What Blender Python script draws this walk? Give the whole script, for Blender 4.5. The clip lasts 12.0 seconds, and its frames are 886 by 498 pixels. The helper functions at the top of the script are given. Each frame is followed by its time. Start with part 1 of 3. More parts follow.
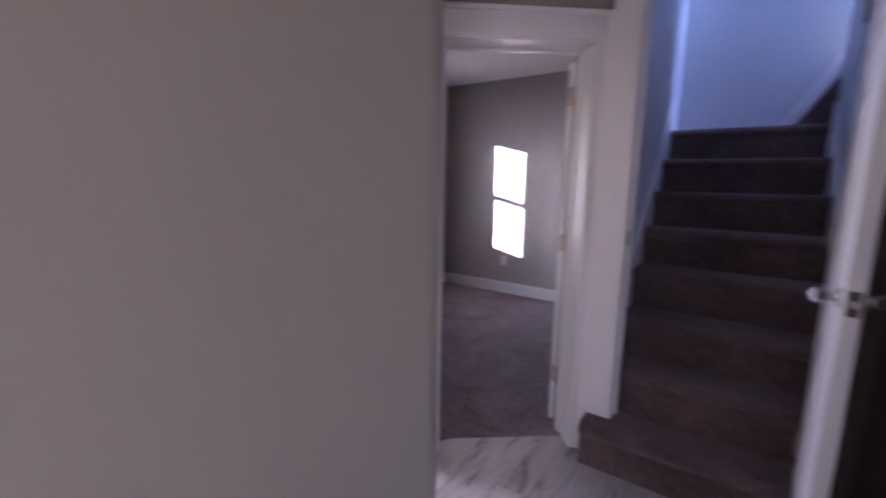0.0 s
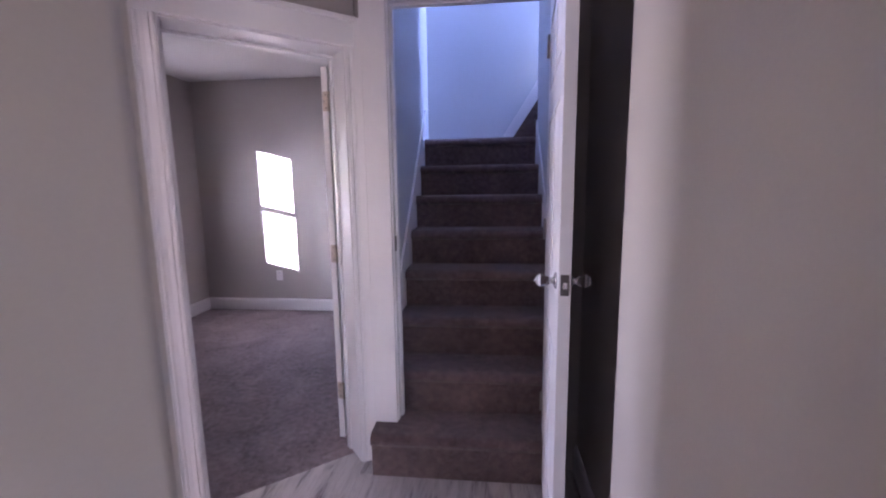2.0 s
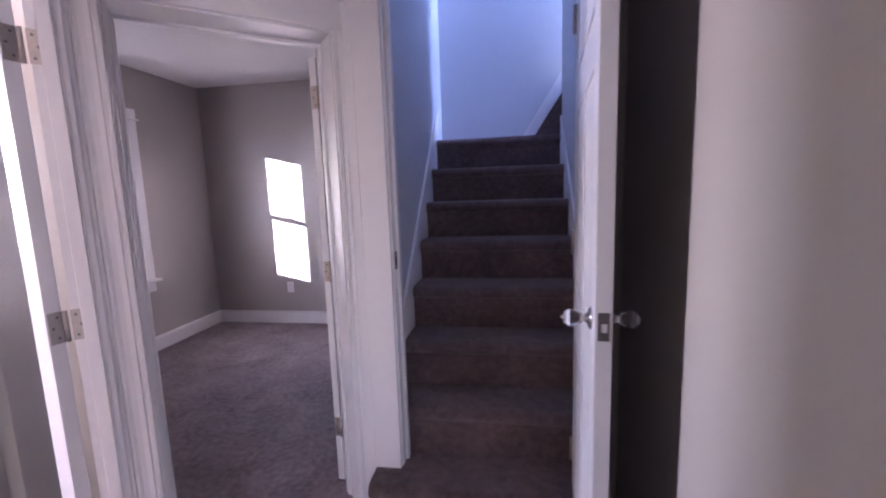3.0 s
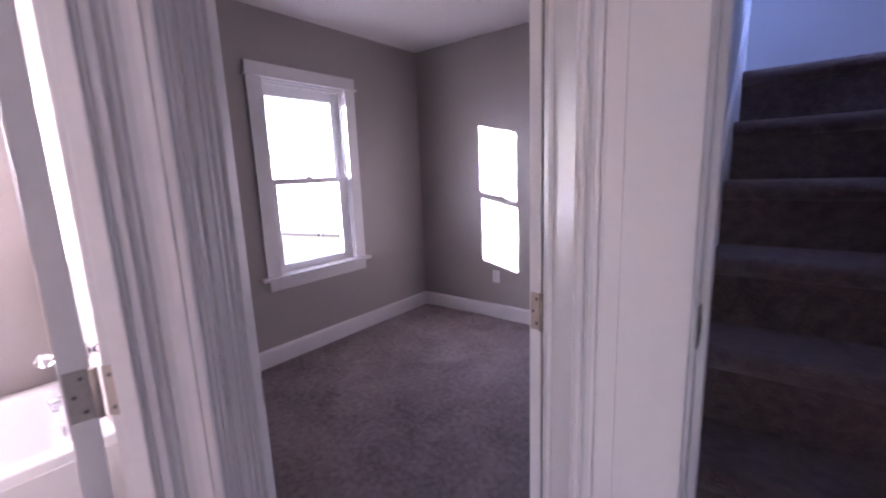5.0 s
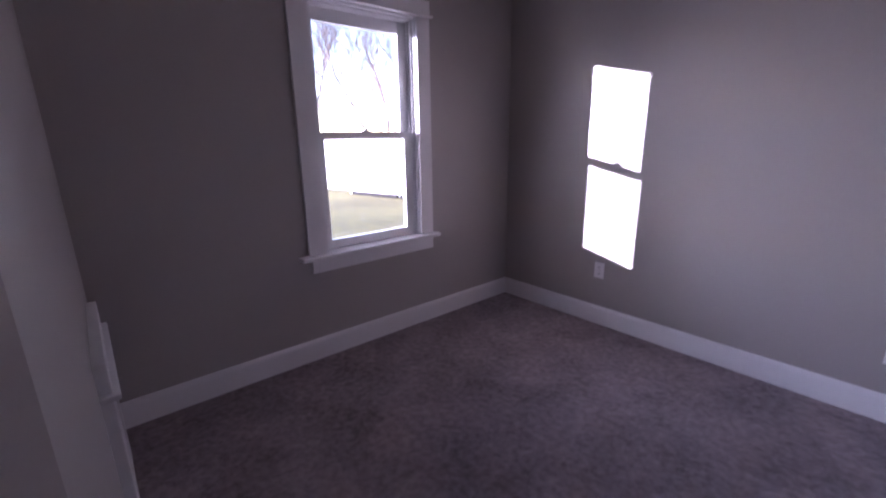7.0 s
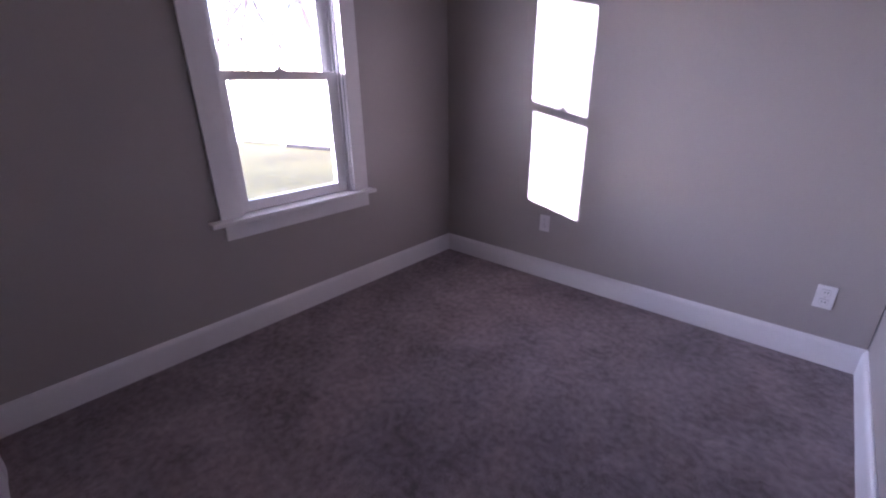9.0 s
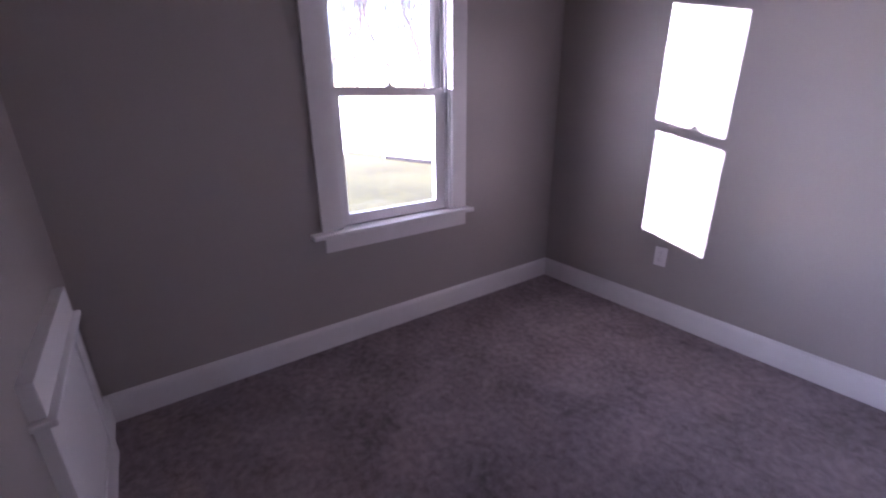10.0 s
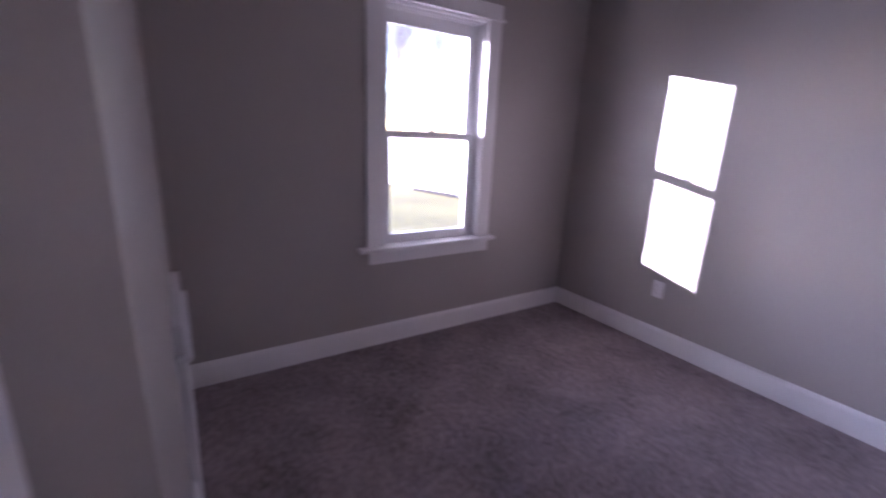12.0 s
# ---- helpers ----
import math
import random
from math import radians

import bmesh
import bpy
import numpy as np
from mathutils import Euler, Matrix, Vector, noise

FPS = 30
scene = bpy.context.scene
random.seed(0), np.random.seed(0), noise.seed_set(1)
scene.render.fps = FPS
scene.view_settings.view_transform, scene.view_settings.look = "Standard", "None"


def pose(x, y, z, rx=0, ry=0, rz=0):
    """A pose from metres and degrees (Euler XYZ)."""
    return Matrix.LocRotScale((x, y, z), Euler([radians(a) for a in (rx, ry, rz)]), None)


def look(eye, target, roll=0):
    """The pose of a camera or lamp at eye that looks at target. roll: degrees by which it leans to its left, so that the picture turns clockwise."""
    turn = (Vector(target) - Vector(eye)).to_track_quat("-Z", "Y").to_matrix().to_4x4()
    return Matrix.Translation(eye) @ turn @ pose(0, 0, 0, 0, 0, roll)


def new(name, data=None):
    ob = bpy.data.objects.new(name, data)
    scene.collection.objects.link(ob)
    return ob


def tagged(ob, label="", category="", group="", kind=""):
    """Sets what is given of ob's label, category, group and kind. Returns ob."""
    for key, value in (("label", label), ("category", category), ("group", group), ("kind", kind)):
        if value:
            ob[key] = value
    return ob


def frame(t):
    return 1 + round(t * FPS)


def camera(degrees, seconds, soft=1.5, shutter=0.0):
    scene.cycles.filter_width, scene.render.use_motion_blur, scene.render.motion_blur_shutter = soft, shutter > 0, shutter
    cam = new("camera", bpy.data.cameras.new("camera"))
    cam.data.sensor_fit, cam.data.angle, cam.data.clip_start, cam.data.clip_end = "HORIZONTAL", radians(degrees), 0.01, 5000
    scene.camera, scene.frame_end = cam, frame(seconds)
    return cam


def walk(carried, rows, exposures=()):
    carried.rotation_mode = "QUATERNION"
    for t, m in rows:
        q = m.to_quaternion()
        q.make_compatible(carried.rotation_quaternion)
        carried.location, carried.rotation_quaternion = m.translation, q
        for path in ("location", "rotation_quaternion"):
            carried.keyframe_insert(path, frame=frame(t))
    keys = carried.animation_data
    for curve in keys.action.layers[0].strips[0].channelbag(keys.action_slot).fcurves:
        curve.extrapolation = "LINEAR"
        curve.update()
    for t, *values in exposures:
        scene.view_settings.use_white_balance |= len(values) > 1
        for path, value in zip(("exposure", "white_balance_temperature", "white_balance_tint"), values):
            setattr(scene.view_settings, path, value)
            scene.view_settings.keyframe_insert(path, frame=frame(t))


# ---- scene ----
cam = camera(93.0, 12.0, soft=2.0, shutter=0.5)
EXPOSURES = [(0, 3.9, 5550, 38), (0.6, 4.6, 5550, 38), (1.5, 4.62, 5550, 38), (2.5, 4.5, 5550, 38), (4.5, 4.5, 5550, 38), (5.0, 4.35, 5550, 40), (5.5, 4.0, 5550, 41), (6.0, 3.8, 5480, 42), (6.5, 3.8, 5420, 43), (7.5, 3.2, 5400, 42), (9.3, 3.85, 5450, 42), (12, 3.9, 5450, 42)]
PATH = [
    (0, (3.122, -4.481, 1.323), (1.984, -2.868, 1.003), 1.0),
    (0.5, (3.133, -4.487, 1.329), (2.517, -2.614, 0.995), -0.6),
    (1, (3.124, -4.504, 1.327), (2.69, -2.577, 1.012), -1.0),
    (1.5, (3.122, -4.482, 1.339), (2.794, -2.529, 1.063), -0.4),
    (2, (3.136, -4.356, 1.338), (2.93, -2.388, 1.045), -0.8),
    (2.5, (3.171, -4.176, 1.365), (2.938, -2.205, 1.115), -0.7),
    (2.7, (3.186, -4.122, 1.353), (2.914, -2.157, 1.093), -1.2),
    (4.3, (2.906, -3.565, 1.338), (2.066, -1.783, 0.991), -1.6),
    (4.5, (2.872, -3.448, 1.335), (1.83, -1.773, 1.007), -0.3),
    (4.6, (2.858, -3.403, 1.342), (1.758, -1.764, 1.022), 0.2),
    (5, (2.796, -3.226, 1.347), (1.577, -1.682, 0.988), -2.2),
    (5.5, (2.632, -3.037, 1.326), (1.335, -1.562, 0.952), -0.2),
    (6, (2.471, -2.89, 1.363), (1.217, -1.386, 0.952), -0.5),
    (6.5, (2.370, -2.671, 1.344), (0.947, -1.359, 0.952), 0.5),
    (7, (2.277, -2.642, 1.306), (0.806, -1.388, 0.791), -0.8),
    (7.5, (2.19, -2.634, 1.287), (0.879, -1.288, 0.602), -2.1),
    (7.7, (2.212, -2.608, 1.281), (0.968, -1.22, 0.557), -1.3),
    (9.3, (2.104, -2.448, 1.264), (0.846, -1.077, 0.53), -0.4),
    (9.5, (2.046, -2.449, 1.254), (0.668, -1.176, 0.56), -1.1),
    (10, (1.999, -2.398, 1.275), (0.466, -1.301, 0.609), -0.6),
    (10.5, (1.995, -2.436, 1.266), (0.407, -1.391, 0.644), -0.9),
    (11, (2.075, -2.484, 1.305), (0.554, -1.345, 0.682), 0.5),
    (11.5, (2.174, -2.608, 1.304), (0.844, -1.223, 0.747), 1.5),
    (12, (2.303, -2.654, 1.319), (0.68, -1.606, 0.802), 2.4),
]
walk(cam, [(t, look(eye, target, roll)) for t, eye, target, roll in PATH], EXPOSURES)

# ---- light ----
SUN = Vector((0.755, 1.0, -0.18)).normalized()
world = bpy.data.worlds.new("world")
scene.world = world
world.use_nodes = True
wn = world.node_tree
sky = wn.nodes.new("ShaderNodeTexSky")
sky.sky_type, sky.sun_disc = "NISHITA", False
sky.sun_elevation, sky.sun_rotation = radians(8.2), math.atan2(-SUN.x, -SUN.y)
sky.altitude, sky.dust_density, sky.air_density, sky.ozone_density = 100, 0.25, 1.0, 1.2
wn.links.new(sky.outputs[0], wn.nodes["Background"].inputs[0])
wn.nodes["Background"].inputs[1].default_value = 0.15


def lamp(name, kind, m, energy, colour, **kw):
    data = bpy.data.lights.new(name, kind)
    data.energy, data.color = energy, colour
    ob = new(name, data)
    ob.matrix_basis = m
    return ob, data


sun, sun_data = lamp("sun", "SUN", look(-SUN * 40, (0, 0, 0)), 2.7, (1, 0.94, 0.87))
sun_data.angle = radians(0.5)


def daylight_fill(eye, target, w, h, energy, colour, spread=180):
    ob, data = lamp("daylight_fill", "AREA", look(eye, target), energy, colour)
    data.shape, data.size, data.size_y = "RECTANGLE", w, h
    data.spread = radians(spread)


# Bathroom fill lamp, in an outer-wall window opening that stays out of view.
daylight_fill((-0.10, -3.6, 1.55), (1.0, -3.3, 1.28), 0.5, 0.8, 2.8, (1, 0.97, 0.97))
# Added blue lamp inside the upstairs shell; no window is built there.
daylight_fill((5.10, -0.75, 3.9), (3.4, -1.1, 2.4), 0.8, 1.0, 20, (0.44, 0.60, 1))
# Unseen lamp added behind the hall to brighten its walls.
daylight_fill((4.5, -7.85, 1.5), (3.0, -4.4, 1.25), 1.0, 1.3, 2.0, (1, 0.91, 0.84))
# Sky stand-in at the bedroom window, narrowed and aimed to brighten the north wall.
daylight_fill((-0.13, -1.25, 1.33), (2.3, -0.1, 0.8), 0.55, 1.2, 0.6, (0.92, 0.96, 1), 66)


# ---- materials ----
def material(name, colour, rough=0.6, metal=0.0, grain=60.0, vary=0.10, bump=0.1, depth=0.002, stretch=(1, 1, 1), blotch=1.2, spec=0.5, coarse=0.5):
    """Two scales of variation, in metres: grain is the fine noise's scale, blotch the broad one's."""
    m = bpy.data.materials.new(name)
    m.use_nodes = True
    n, l = m.node_tree.nodes, m.node_tree.links
    b = n["Principled BSDF"]
    b.inputs["Roughness"].default_value, b.inputs["Metallic"].default_value = rough, metal
    b.inputs["Specular IOR Level"].default_value = spec
    tc, mp = n.new("ShaderNodeTexCoord"), n.new("ShaderNodeMapping")
    mp.inputs["Scale"].default_value = stretch
    l.new(tc.outputs["Object"], mp.inputs[0])
    fine, broad = n.new("ShaderNodeTexNoise"), n.new("ShaderNodeTexNoise")
    fine.inputs["Scale"].default_value, fine.inputs["Detail"].default_value = grain, 5
    broad.inputs["Scale"].default_value, broad.inputs["Detail"].default_value = blotch, 4
    l.new(mp.outputs[0], fine.inputs[0])
    l.new(mp.outputs[0], broad.inputs[0])
    mix = n.new("ShaderNodeMix")
    mix.data_type = "FLOAT"
    mix.inputs[0].default_value = coarse
    l.new(fine.outputs[0], mix.inputs[2])
    l.new(broad.outputs[0], mix.inputs[3])
    ramp = n.new("ShaderNodeValToRGB")
    c = Vector(colour)
    ramp.color_ramp.elements[0].position, ramp.color_ramp.elements[1].position = 0.3, 0.7
    ramp.color_ramp.elements[0].color = (*(c * (1 - vary)), 1)
    ramp.color_ramp.elements[1].color = (*(c * (1 + vary)), 1)
    l.new(mix.outputs[0], ramp.inputs[0])
    l.new(ramp.outputs[0], b.inputs["Base Color"])
    bm_ = n.new("ShaderNodeBump")
    bm_.inputs["Strength"].default_value, bm_.inputs["Distance"].default_value = bump, depth
    l.new(fine.outputs[0], bm_.inputs["Height"])
    l.new(bm_.outputs[0], b.inputs["Normal"])
    return m


PAINT = material("wall_paint", (0.385, 0.350, 0.325), 0.40, grain=130, vary=0.03, bump=0.10, depth=0.0015)
# Hall's beige, set paler than wall_paint to make up for a weaker hall lamp.
HALLPAINT_LIFTED = material("hall_paint_lifted", (0.49, 0.445, 0.395), 0.40, grain=130, vary=0.03, bump=0.10, depth=0.0015)
STAIRPAINT = material("stairwell_paint", (0.55, 0.56, 0.58), 0.6, grain=130, vary=0.03, bump=0.1, depth=0.0015)
BATHPAINT = material("bathroom_paint", (0.83, 0.75, 0.65), 0.5, grain=130, vary=0.02, bump=0.06, depth=0.001)
CEIL = material("ceiling_paint", (0.74, 0.72, 0.71), 0.8, grain=160, vary=0.02, bump=0.25, depth=0.002)
TRIM = material("trim_paint", (0.79, 0.77, 0.77), 0.36, grain=40, vary=0.02, bump=0.04, depth=0.001)
VINYL = material("window_vinyl", (0.80, 0.79, 0.80), 0.3, grain=30, vary=0.02, bump=0.02)
DOORPAINT = material("door_paint", (0.76, 0.74, 0.74), 0.30, grain=45, vary=0.02, bump=0.06, depth=0.001)


def carpet_material(name, colour, tread=0.5, contrast=1.0):
    """Cut pile: tufts of a few millimetres, clumps of a few centimetres, broad trodden patches."""
    m = bpy.data.materials.new(name)
    m.use_nodes = True
    n, l = m.node_tree.nodes, m.node_tree.links
    b = n["Principled BSDF"]
    b.inputs["Roughness"].default_value, b.inputs["Specular IOR Level"].default_value = 1.0, 0.05
    b.inputs["Sheen Weight"].default_value, b.inputs["Sheen Roughness"].default_value = 0.25, 0.5
    tc = n.new("ShaderNodeTexCoord")
    layers = []
    for scale, detail, warp in ((260, 3, 0.0), (30, 7, 0.25), (4.0, 6, 0.5)):
        t = n.new("ShaderNodeTexNoise")
        t.inputs["Scale"].default_value, t.inputs["Detail"].default_value, t.inputs["Distortion"].default_value = scale, detail, warp
        l.new(tc.outputs["Object"], t.inputs[0])
        layers.append(t.outputs[0])
    total = None
    for out, weight in zip(layers, (1.3 * contrast, 1.1 * contrast, tread * 1.8 * contrast)):
        k = n.new("ShaderNodeMath")
        k.operation = "MULTIPLY_ADD"
        l.new(out, k.inputs[0])
        k.inputs[1].default_value, k.inputs[2].default_value = weight, -weight / 2
        if total:
            a = n.new("ShaderNodeMath")
            l.new(total, a.inputs[0])
            l.new(k.outputs[0], a.inputs[1])
            total = a.outputs[0]
        else:
            total = k.outputs[0]
    ramp = n.new("ShaderNodeValToRGB")
    shift = n.new("ShaderNodeMath")
    shift.inputs[1].default_value = 0.5
    l.new(total, shift.inputs[0])
    l.new(shift.outputs[0], ramp.inputs[0])
    c = Vector(colour)
    ramp.color_ramp.elements[0].position, ramp.color_ramp.elements[1].position = 0.1, 0.9
    ramp.color_ramp.elements[0].color, ramp.color_ramp.elements[1].color = (*(c * 0.35), 1), (*(c * 1.75), 1)
    l.new(ramp.outputs[0], b.inputs["Base Color"])
    bump = n.new("ShaderNodeBump")
    bump.inputs["Strength"].default_value, bump.inputs["Distance"].default_value = 0.9, 0.012
    l.new(shift.outputs[0], bump.inputs["Height"])
    l.new(bump.outputs[0], b.inputs["Normal"])
    return m


CARPET = carpet_material("carpet", (0.262, 0.205, 0.214), 0.55, 0.85)
STAIRCARPET = carpet_material("stair_carpet", (0.16, 0.109, 0.102), 0.5, 0.7)


def laminate_material():
    """Pale wood-look boards: long smoky streaks that differ from board to board."""
    m = bpy.data.materials.new("laminate")
    m.use_nodes = True
    n, l = m.node_tree.nodes, m.node_tree.links
    b = n["Principled BSDF"]
    b.inputs["Roughness"].default_value = 0.36
    tc, info, add, mp = n.new("ShaderNodeTexCoord"), n.new("ShaderNodeObjectInfo"), n.new("ShaderNodeVectorMath"), n.new("ShaderNodeMapping")
    k = n.new("ShaderNodeMath")
    k.operation, k.inputs[1].default_value = "MULTIPLY", 37.0
    l.new(info.outputs["Random"], k.inputs[0])
    l.new(tc.outputs["Object"], add.inputs[0])
    l.new(k.outputs[0], add.inputs[1])
    mp.inputs["Scale"].default_value = (9, 1.3, 1)
    l.new(add.outputs[0], mp.inputs[0])
    streak, fine = n.new("ShaderNodeTexNoise"), n.new("ShaderNodeTexNoise")
    streak.inputs["Scale"].default_value, streak.inputs["Detail"].default_value, streak.inputs["Distortion"].default_value = 1.6, 6, 1.4
    fine.inputs["Scale"].default_value, fine.inputs["Detail"].default_value = 14, 4
    l.new(mp.outputs[0], streak.inputs[0])
    l.new(mp.outputs[0], fine.inputs[0])
    mix = n.new("ShaderNodeMix")
    mix.data_type = "FLOAT"
    mix.inputs[0].default_value = 0.25
    l.new(streak.outputs[0], mix.inputs[2])
    l.new(fine.outputs[0], mix.inputs[3])
    ramp = n.new("ShaderNodeValToRGB")
    e = ramp.color_ramp.elements
    e[0].position, e[0].color = 0.34, (0.17, 0.15, 0.155, 1)
    e[1].position, e[1].color = 0.60, (0.50, 0.47, 0.46, 1)
    mid = e.new(0.46)
    mid.color = (0.40, 0.37, 0.365, 1)
    l.new(mix.outputs[0], ramp.inputs[0])
    l.new(ramp.outputs[0], b.inputs["Base Color"])
    bump = n.new("ShaderNodeBump")
    bump.inputs["Strength"].default_value, bump.inputs["Distance"].default_value = 0.15, 0.001
    l.new(fine.outputs[0], bump.inputs["Height"])
    l.new(bump.outputs[0], b.inputs["Normal"])
    return m


LAMINATE = laminate_material()
CHROME = material("chrome", (0.62, 0.61, 0.62), 0.18, metal=1, grain=60, vary=0.05, bump=0.02)
STEEL = material("hinge_steel", (0.46, 0.42, 0.38), 0.38, metal=1, grain=80, vary=0.12, bump=0.1)
BRASS = material("hinge_brass", (0.50, 0.43, 0.365), 0.38, metal=1, grain=80, vary=0.12, bump=0.1)
DARKSTEEL = material("latch_steel", (0.16, 0.15, 0.15), 0.35, metal=1, grain=80, vary=0.2, bump=0.1)
# Near-black for solid blocks that stand for the shade inside holes and slots.
DARK = material("hole_shade", (0.02, 0.02, 0.02), 0.7)
PLATE = material("outlet_plastic", (0.78, 0.76, 0.76), 0.35, vary=0.01)
ENAMEL = material("tub_enamel", (0.80, 0.78, 0.75), 0.12, vary=0.01, bump=0.01)
GRASS = material("grass_ground", (0.15, 0.122, 0.034), 0.95, grain=5, vary=0.45, bump=0.6, depth=0.03, blotch=0.5)
FENCE = material("fence_vinyl", (0.78, 0.76, 0.74), 0.5, vary=0.04)
DARKWOOD = material("dark_timber", (0.022, 0.018, 0.016), 0.9, grain=25, vary=0.3, bump=0.5, depth=0.005)
BARK = material("bark", (0.21, 0.15, 0.135), 0.9, grain=25, vary=0.3, bump=0.6, depth=0.01)
SIDING = material("siding", (0.55, 0.53, 0.5), 0.7, vary=0.05)


def glass_material():
    m = bpy.data.materials.new("window_glass")
    m.use_nodes = True
    b = m.node_tree.nodes["Principled BSDF"]
    b.inputs["Base Color"].default_value = (1, 1, 1, 1)
    b.inputs["Transmission Weight"].default_value, b.inputs["Roughness"].default_value, b.inputs["IOR"].default_value = 1, 0.0, 1.45
    return m


def pane_material():
    """A thin flat pane: clear, with the gloss of glass."""
    m = bpy.data.materials.new("window_glass")
    m.use_nodes = True
    n, l = m.node_tree.nodes, m.node_tree.links
    n.remove(n["Principled BSDF"])
    clear, gloss, mix, fres = n.new("ShaderNodeBsdfTransparent"), n.new("ShaderNodeBsdfGlossy"), n.new("ShaderNodeMixShader"), n.new("ShaderNodeFresnel")
    clear.inputs[0].default_value = (0.97, 0.98, 0.98, 1)
    gloss.inputs["Roughness"].default_value, fres.inputs["IOR"].default_value = 0.02, 1.45
    l.new(fres.outputs[0], mix.inputs[0])
    l.new(clear.outputs[0], mix.inputs[1])
    l.new(gloss.outputs[0], mix.inputs[2])
    l.new(mix.outputs[0], n["Material Output"].inputs[0])
    return m


GLASS = pane_material()
CRYSTAL = glass_material()
CRYSTAL.name = "acrylic"


# ---- building helpers ----
def box(bm, x0, x1, y0, y1, z0, z1, bevel=0.0, m=None):
    vs = [bm.verts.new((x, y, z)) for z in (z0, z1) for x, y in ((x0, y0), (x1, y0), (x1, y1), (x0, y1))]
    fs = [(3, 2, 1, 0), (4, 5, 6, 7), (0, 1, 5, 4), (1, 2, 6, 5), (2, 3, 7, 6), (3, 0, 4, 7)]
    faces = [bm.faces.new([vs[i] for i in f]) for f in fs]
    if bevel:
        out = bmesh.ops.bevel(bm, geom=list({e for f in faces for e in f.edges}), offset=bevel, segments=2, affect="EDGES", profile=0.6)
        vs = list({v for f in out["faces"] for v in f.verts} | {v for v in vs if v.is_valid})
    if m is not None:
        bmesh.ops.transform(bm, matrix=m, verts=vs)
    return bm


def one(x0, x1, y0, y1, z0, z1, bevel=0.0, m=None):
    return box(bmesh.new(), x0, x1, y0, y1, z0, z1, bevel, m)


def prism(pts, h0, h1, m=None, bm=None):
    """The outline pts in x, y, drawn out from h0 to h1 along z."""
    bm = bm or bmesh.new()
    lo, hi = [bm.verts.new((x, y, h0)) for x, y in pts], [bm.verts.new((x, y, h1)) for x, y in pts]
    bm.faces.new(lo[::-1])
    bm.faces.new(hi)
    for i in range(len(pts)):
        j = (i + 1) % len(pts)
        bm.faces.new((lo[i], lo[j], hi[j], hi[i]))
    if m is not None:
        bmesh.ops.transform(bm, matrix=m, verts=lo + hi)
    bmesh.ops.recalc_face_normals(bm, faces=bm.faces)
    return bm


def lathe(profile, m, steps=24, bm=None):
    """A profile of (radius, height) turned round the z axis of m."""
    bm = bm or bmesh.new()
    rings = [[bm.verts.new(m @ Vector((max(r, 1e-4) * math.cos(a), max(r, 1e-4) * math.sin(a), h))) for a in [i * math.tau / steps for i in range(steps)]] for r, h in profile]
    for a, b in zip(rings, rings[1:]):
        for i in range(steps):
            f = bm.faces.new((a[i], a[(i + 1) % steps], b[(i + 1) % steps], b[i]))
            f.smooth = True
    bm.faces.new(rings[0][::-1])
    bm.faces.new(rings[-1])
    bmesh.ops.recalc_face_normals(bm, faces=bm.faces)
    return bm


def mesh_of(name, bm, mat):
    me = bpy.data.meshes.new(name)
    bm.to_mesh(me)
    bm.free()
    me.materials.append(mat)
    return me


def thing(name, at, label, category, group="", kind=""):
    e = new(name)
    e.location, e.empty_display_size = at, 0.1
    return tagged(e, label, category, group, kind)


def part(name, bm, mat, parent, label=""):
    ob = new(name, mesh_of(name, bm, mat))
    ob.parent = parent
    if parent.type == "EMPTY":
        ob.matrix_parent_inverse = Matrix.Translation(-parent.location)
    return tagged(ob, label)


def solid(name, bm, mat, label, category, kind="structure", group=""):
    return tagged(new(name, mesh_of(name, bm, mat)), label, category, group, kind)


def along(x, y, angle, z=0.0):
    return Matrix.Translation((x, y, z)) @ Matrix.Rotation(radians(angle), 4, "Z")


H = 2.47
# The bedroom's doorway: local x along the opening from its hinge side, local y into the room.
BED = Matrix(((0.7716, -0.6361, 0, 2.443), (0.6361, 0.7716, 0, -2.456), (0, 0, 1, 0), (0, 0, 0, 1)))
# The bathroom's doorway: local x from its hinge jamb towards the near end, local y into the bathroom.
BATH = Matrix(((0.6625, -0.749, 0, 1.945), (-0.749, -0.6625, 0, -3.0), (0, 0, 1, 0), (0, 0, 0, 1)))

# ---- structure ----
solid("floor_bedroom", prism([(0, 0), (0, -2.71), (1.93, -2.83), (1.99, -2.83), (2.443, -2.456), (2.52, -2.40), (2.52, 0)], -0.2, 0.0), CARPET, "brown-mauve cut pile carpet with trodden marks", "carpet")
solid("subfloor", one(-0.15, 5.3, -8.1, 0.15, -0.5, -0.21), SIDING, "plain house foundation slab", "foundation")
w = solid("wall_west", one(-0.115, 0, -1.605, -0.90, -0.2, 0.64), PAINT, "taupe grey painted wall with a window opening", "wall")
bmw = bmesh.new()
box(bmw, -0.115, 0, -3.30, -1.605, -0.2, H)
box(bmw, -0.115, 0, -0.90, 0.15, -0.2, H)
box(bmw, -0.115, 0, -1.605, -0.90, 2.03, H)
part("wall_panel", bmw, PAINT, w)
solid("wall_north", one(0, 2.50, 0, 0.15, -0.2, H), PAINT, "taupe grey painted wall with a sunlit patch", "wall")
solid("wall_east", one(2.505, 2.635, -2.36, 0.15, -0.2, 5.0), PAINT, "taupe grey wall between bedroom and stairs", "wall")
solid("wall_south", prism([(0, -2.71), (1.75, -2.71), (1.855, -2.80), (1.84, -2.83), (0, -2.83)], -0.2, H), PAINT, "taupe grey wall shared with the bathroom", "wall")
